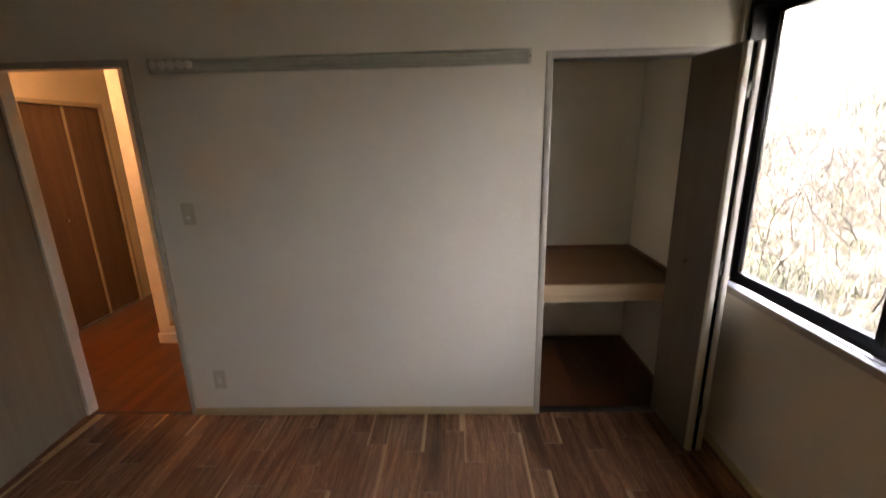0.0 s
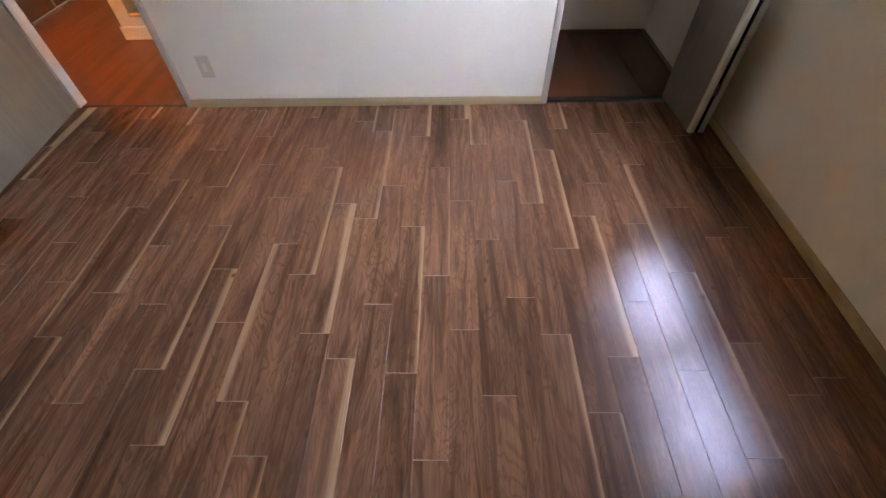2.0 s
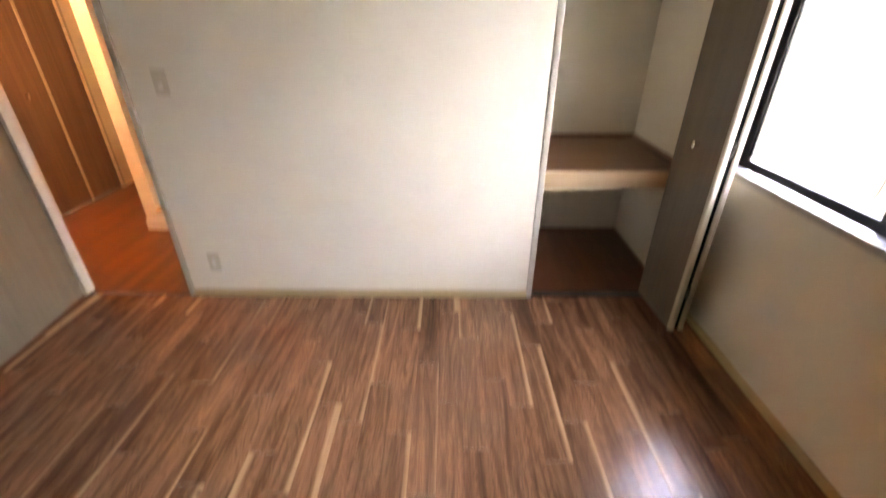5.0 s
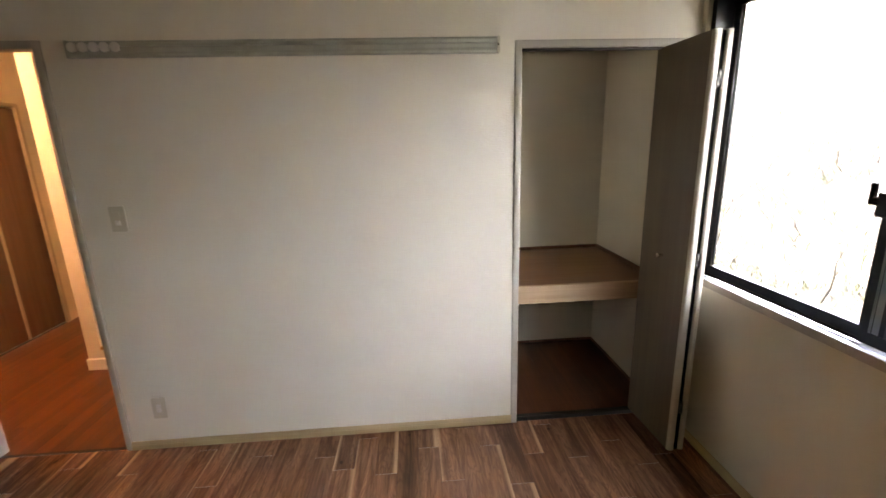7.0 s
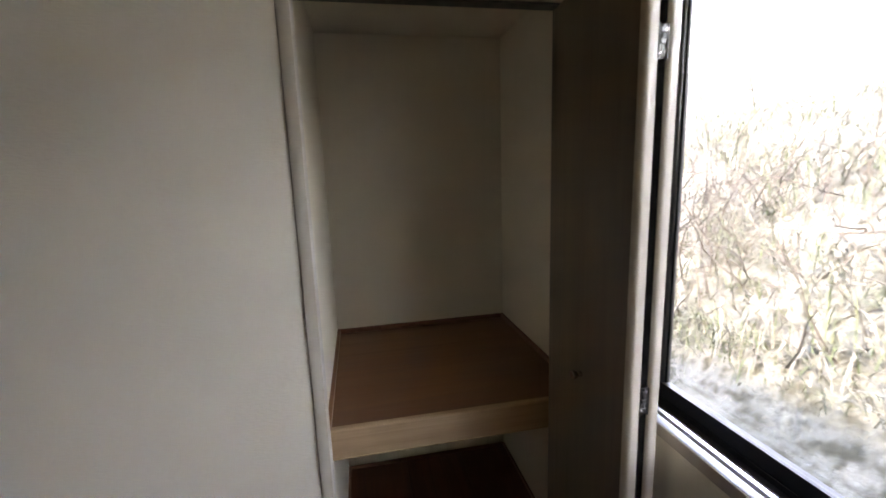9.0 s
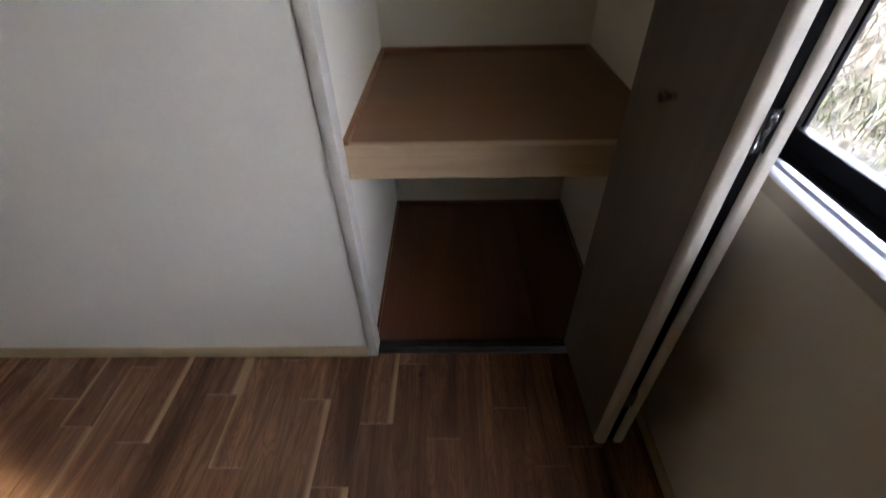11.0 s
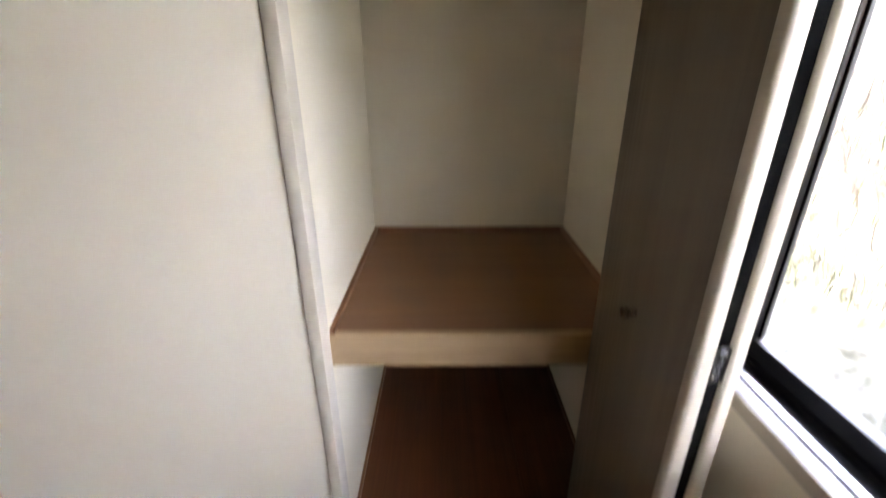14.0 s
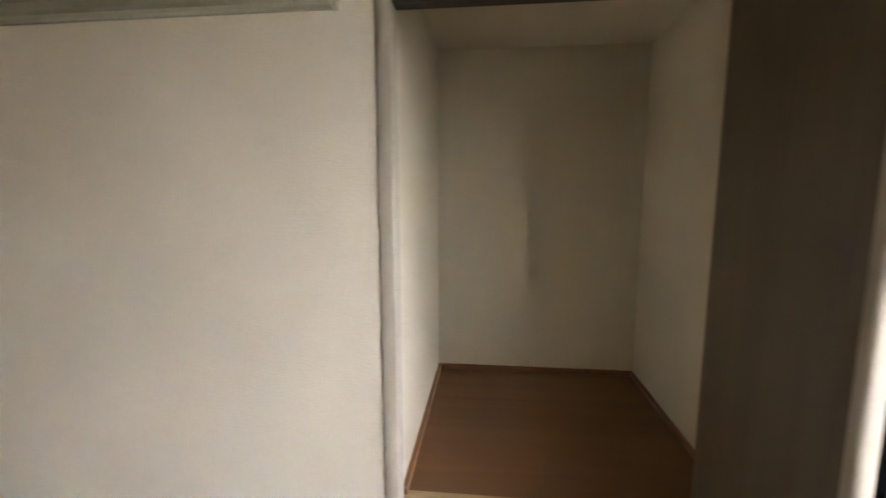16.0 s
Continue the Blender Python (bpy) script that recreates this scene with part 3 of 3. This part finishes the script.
def hall_closet():
    th = thing("hall_closet_door", "closed two-leaf brown wood-grain closet door in the hall", "folding door", at=(HXW, 0, 0))
    mid = 1.56
    y0, y1 = HC0 + 0.032, HC1 - 0.032
    for a, b in ((y0 + 0.003, mid - 0.014), (mid + 0.014, y1 - 0.003)):
        part("leaf", boxes((-0.040, -0.012, a, b, 0.012, HCZ - 0.045), bevel=0.002), M_HDOOR, th, "flush brown wood-grain leaf")
    part("edge_band", boxes((-0.042, -0.008, mid - 0.013, mid + 0.013, 0.012, HCZ - 0.045), bevel=0.004, segments=2), M_EDGE, th, "pale edge band at the fold")
    kb = part("knob", turned([(0.007, 0.0), (0.007, 0.008), (0.006, 0.012), (0.0115, 0.019), (0.0105, 0.026), (0.006, 0.028)], 14), M_NICKEL, th, "small nickel knob", True)
    kb.matrix_local = pose(-0.012, 1.335, 0.975, 0, 90, 0)
    fr = thing("hall_closet_frame", "pale casing round the hall closet door", "door frame", "structure", at=(HXW, 0, 0))
    part("jamb", boxes((-0.07, 0.010, HC0, HC0 + 0.032, 0, HCZ), bevel=0.002), M_EDGE, fr)
    part("jamb", boxes((-0.07, 0.010, HC1 - 0.032, HC1, 0, HCZ), bevel=0.002), M_EDGE, fr)
    part("head_jamb", boxes((-0.07, 0.010, HC0 + 0.032, HC1 - 0.032, HCZ - 0.032, HCZ), bevel=0.002), M_EDGE, fr)
    part("backing", boxes((-0.11, -0.072, HC0, HC1, 0, HCZ)), M_TRACK, fr)


hall_closet()


def stair():
    th = thing("staircase", "white-riser staircase with yellow pine treads beside the hall partition", "stairs", at=(0, 0.95, 0))
    for i in range(3):
        part("riser", boxes((-0.772, 0.50, 0.25 * i, 0.25 * i + 0.02, 0.18 * i, 0.18 * i + 0.155)), M_WHITE, th, "white painted riser")
        part("tread", boxes((-0.772, 0.50, 0.25 * i - 0.012, 0.25 * i + 0.27, 0.18 * i + 0.155, 0.18 * (i + 1)), bevel=0.004), M_TREAD, th, "yellow pine tread")
    return th


stair()
setting("baseboard", profile([(0.95, 0), (0.938, 0), (0.938, 0.08), (0.943, 0.088), (0.95, 0.088)], "x", -0.884, 0.50), M_WHITE, "white plinth board under partition end and first riser", "baseboard")
setting("baseboard", profile([(-0.872, 0), (-0.884, 0), (-0.884, 0.08), (-0.879, 0.088), (-0.872, 0.088)], "y", 0.95, 2.30), M_WHITE, "white plinth board along the hall partition", "baseboard")

lamp = thing("ceiling_lamp", "round opal ceiling lamp glowing warm in the hall", "ceiling lamp", at=(-1.42, 0.42, ZC))
part("base_plate", turned([(0.23, -0.02), (0.23, 0.0)], 32), M_WHITE, lamp, "white base plate")
part("shade", turned([(0.08, -0.095), (0.16, -0.085), (0.212, -0.058), (0.222, -0.021)], 32), M_LAMP, lamp, "glowing opal shade", True)

# ---- outside ----


def bank_height(x, y):
    s = max(0.0, x - 4.2)
    h = -0.62 + 1.9 * (1 - math.exp(-s / 2.3)) + 0.22 * min(s, 14) + 0.1 * s
    return h + 0.16 * noise.noise(Vector((x * 0.7, y * 0.7, 3.0))) + 0.06 * noise.noise(Vector((x * 2.3, y * 2.3, 7.0)))


def ground():
    xs = [-90, -60, -35, -18, -8, -3, 0.5] + [3.10 + 0.16 * i for i in range(60)] + [12.9 + 1.2 * (1.22 ** i) for i in range(28)]
    ys = [-60 + 8 * i for i in range(6)] + [-14 + 0.4 * i for i in range(85)] + [21 + 9 * i for i in range(7)]
    bm = bmesh.new()
    grid = [[bm.verts.new((x, y, bank_height(x, y) if x < 40 else bank_height(40, y) + (x - 40) * 0.05)) for y in ys] for x in xs]
    for i in range(len(xs) - 1):
        for j in range(len(ys) - 1):
            bm.faces.new((grid[i][j], grid[i + 1][j], grid[i + 1][j + 1], grid[i][j + 1]))
    bmesh.ops.recalc_face_normals(bm, faces=bm.faces[:])
    return tagged(part("ground", bm, M_GROUND, None, "", True), "dry grassy bank rising behind the house", "ground", "", "structure")


ground()


def grass():
    """Tufts of thin drooping blades, thick on the face of the bank and thinning out above it."""
    rng = np.random.default_rng(4)
    verts, faces = [], []
    for _ in range(1900):
        x, y = 4.9 + 3.6 * rng.random() ** 1.6, -4 + 14 * rng.random()
        z = bank_height(x, y) - 0.02
        tall = 0.18 + 0.42 * rng.random() ** 2
        for _ in range(16):
            a, lean = rng.random() * 6.283, 0.3 + 0.9 * rng.random()
            bx, by = x + 0.12 * rng.normal(), y + 0.12 * rng.normal()
            dx, dy = math.cos(a), math.sin(a)
            w, h = 0.0025 + 0.003 * rng.random(), tall * (0.5 + 0.7 * rng.random())
            i = len(verts)
            for t, k in ((0.0, 1.0), (0.35, 0.95), (0.7, 0.7), (1.0, 0.2)):
                r, up = lean * h * t ** 1.5, h * (t - 0.62 * lean * t * t)
                verts += [(bx + dx * r - dy * w * k, by + dy * r + dx * w * k, z + up), (bx + dx * r + dy * w * k, by + dy * r - dx * w * k, z + up)]
            faces += [(i + q, i + q + 1, i + q + 3, i + q + 2) for q in (0, 2, 4)]
    me = bpy.data.meshes.new("grass")
    me.from_pydata(verts, [], faces)
    me.materials.append(M_GRASS)
    tagged(new("grass", me), "dry yellow and green grass tufts on the bank", "grass", "", "stuff")


grass()


def limb(bm, p, d, r, length, depth, rng):
    """A tapering, wandering twig with side twigs."""
    steps = 5
    last = None
    for i in range(steps + 1):
        rr = r * (1 - 0.75 * i / steps)
        side = d.orthogonal().normalized()
        up = d.cross(side)
        ring = [bm.verts.new(p + (side * math.cos(a) + up * math.sin(a)) * rr) for a in (0, 2.094, 4.189)]
        if last:
            for q in range(3):
                bm.faces.new((last[q], last[(q + 1) % 3], ring[(q + 1) % 3], ring[q]))
        last = ring
        d = (d + Vector(rng.normal(0, 0.22, 3))).normalized()
        if depth and 0 < i:
            for _ in range(int(rng.integers(0, 3))):
                nd = (d + Vector(rng.normal(0, 0.7, 3))).normalized()
                limb(bm, p.copy(), nd, rr * 0.55, length * 0.5, depth - 1, rng)
        p = p + d * (length / steps)


def brush(seed, n, x0, x1, y0, y1, size, label):
    rng = np.random.default_rng(seed)
    bm = bmesh.new()
    for _ in range(n):
        x, y = x0 + (x1 - x0) * rng.random(), y0 + (y1 - y0) * rng.random()
        p = Vector((x, y, bank_height(x, y) - 0.03))
        d = Vector((rng.normal(-0.1, 0.7), rng.normal(0, 0.7), 0.35 + 0.6 * rng.random())).normalized()
        limb(bm, p, d, 0.005 + 0.008 * rng.random(), size * (0.5 + rng.random()), 2, rng)
    return tagged(part("brushwood", bm, M_TWIG), label, "shrub", "", "stuff")


brush(11, 300, 5.0, 6.8, -2.5, 5.0, 0.8, "tangle of bare grey twigs on the bank")
brush(12, 26, 7.0, 11.0, -4.0, 9.0, 1.6, "bare leaning brushwood higher on the bank")

eave = thing("window_hood", "grey board hood over the window outside", "eave", at=(XE + 0.15, 0, 2.165))
part("soffit", boxes((0.0, 0.215, WY0 - 0.16, 0.05, 0.0, 0.02), bevel=0.003), M_EAVE, eave)
part("fascia", boxes((0.216, 0.233, WY0 - 0.16, 0.05, -0.008, 0.09), bevel=0.003), M_EAVE, eave)

# ---- floors, plank by plank ----
PW, PL, PX0 = 0.1068, 0.672, 0.031
PHASE = {-2: 0.12, -1: 0.41, 0: 0.62, 1: 0.192, 2: 0.0, 3: 0.43, 4: 0.052, 5: 0.313, 6: 0.555, 7: 0.131, 8: 0.421, 9: 0.583, 10: 0.175, 11: 0.272, 12: 0.052,
         13: 0.323, 14: 0.590, 15: 0.160, 16: 0.398, 17: 0.022, 18: 0.178, 19: 0.450, 20: 0.262, 21: 0.042, 22: 0.310, 23: 0.577, 24: 0.21, 25: 0.391}
# planks with a pale sapwood edge: (column, row counted from the white wall)
SAP_EAST = {(2, 1), (1, 3), (5, 2), (5, 0), (11, 1), (10, 2), (9, 1), (14, 1), (18, 1), (13, 0), (13, 2), (20, 2), (11, 3), (18, 3), (8, 3), (9, 3), (6, 2),
            (23, 2), (-4, 1), (19, 3), (4, 1), (15, 0), (19, 1), (20, 0)}
SAP_WEST = {(1, 2), (1, 0), (5, 3), (23, 1), (8, 2), (16, 0), (12, 1), (11, 0)}
rng = np.random.default_rng(21)
cache = {}


def walnut_for(k, row):
    """The plank's board: as seen near the camera, drawn by chance behind it."""
    if row > 3 or k < 0:
        d = rng.random()
        return M_WALNUT_E if d < 0.28 else M_WALNUT_W if d < 0.4 else M_WALNUT
    return M_WALNUT_E if (k, row) in SAP_EAST else M_WALNUT_W if (k, row) in SAP_WEST else M_WALNUT



def plank_mesh(name, w, l, mat, t=0.006, gap=0.0002, bev=0.0007, worn=False):
    """A plank with an eased top arris; its origin is its south-west corner."""
    key = (name, mat.name, round(w, 3), round(l, 3))
    if key not in cache:
        bm = bmesh.new()
        lo, hi, dip = gap, gap + bev, 0.62 * bev
        end = hi + (0.0002 if worn else 0.0)
        rows = [[(lo, lo, -t), (w - lo, lo, -t), (w - lo, l - lo, -t), (lo, l - lo, -t)],
                [(lo, lo, -dip), (w - lo, lo, -dip), (w - lo, l - lo, -dip), (lo, l - lo, -dip)],
                [(hi, end, 0), (w - hi, end, 0), (w - hi, l - end, 0), (hi, l - end, 0)]]
        vs = [[bm.verts.new(c) for c in r] for r in rows]
        for lvl, (a, b) in enumerate(zip(vs, vs[1:])):
            for i in range(4):
                fc = bm.faces.new((a[i], a[(i + 1) % 4], b[(i + 1) % 4], b[i]))
                fc.material_index = int(worn and lvl == 1 and i in (0, 2))
        bm.faces.new(vs[2])
        cache[key] = mesh_of(name, bm, mat)
        cache[key].materials.append(M_WORN)
    return cache[key]


def lay(parent, name, mat, x0, x1, y0, y1, w, l, xoff, phase, bev=0.0007, worn=False):
    k = math.floor((x0 - xoff) / w) + 1
    while xoff + (k - 1) * w < x1 - 0.004:
        a, b = max(x0, xoff + (k - 1) * w), min(x1, xoff + k * w)
        joints = [y1]
        y = y1 - phase(k)
        if y > y1 - 0.015:
            y -= l
        while y > y0 + 0.02:
            joints.append(y)
            y -= l
        joints.append(y0)
        for row, (top, bot) in enumerate(zip(joints, joints[1:])):
            ob = new(name, plank_mesh(name, b - a, top - bot, mat(k, row), 0.006, 0.0002, bev, worn))
            ob.parent, ob.location = parent, (a, bot, 0)
        k += 1


floor = setting("floor", boxes((XW - 0.1, XE + 0.1, YS - 0.1, 0.004, -0.06, -0.0062)), M_SUB, "satin walnut-look plank floor with pale sapwood streaks", "floor")
lay(floor, "plank", walnut_for, XW, XE, YS, 0.004, PW, PL, PX0, lambda k: PHASE.get(k, (k * 0.2713) % PL) + 0.004, 0.0008, True)
hall_floor = setting("floor_hall", boxes((HXW - 0.1, 0.6, 0.022, HYN, -0.06, -0.0062)), M_SUB, "reddish cherry-look plank floor of the hall", "floor")
lay(hall_floor, "plank", lambda k, row: M_HFLOOR, HXW, 0.5, 0.022, HYN, 0.076, 0.909, 0.0, lambda k: (k * 0.303) % 0.909, 0.0004)
closet_floor = setting("floor_closet", boxes((CLX0, CLX1, 0.030, CLY, -0.06, -0.0105)), M_SUB, "dark reddish wood-look boards on the closet floor", "floor")
lay(closet_floor, "board", lambda k, row: M_CFLOOR, CLX0, CLX1, 0.064, CLY, 0.303, 1.818, CLX0, lambda k: 1.5, 0.0003)
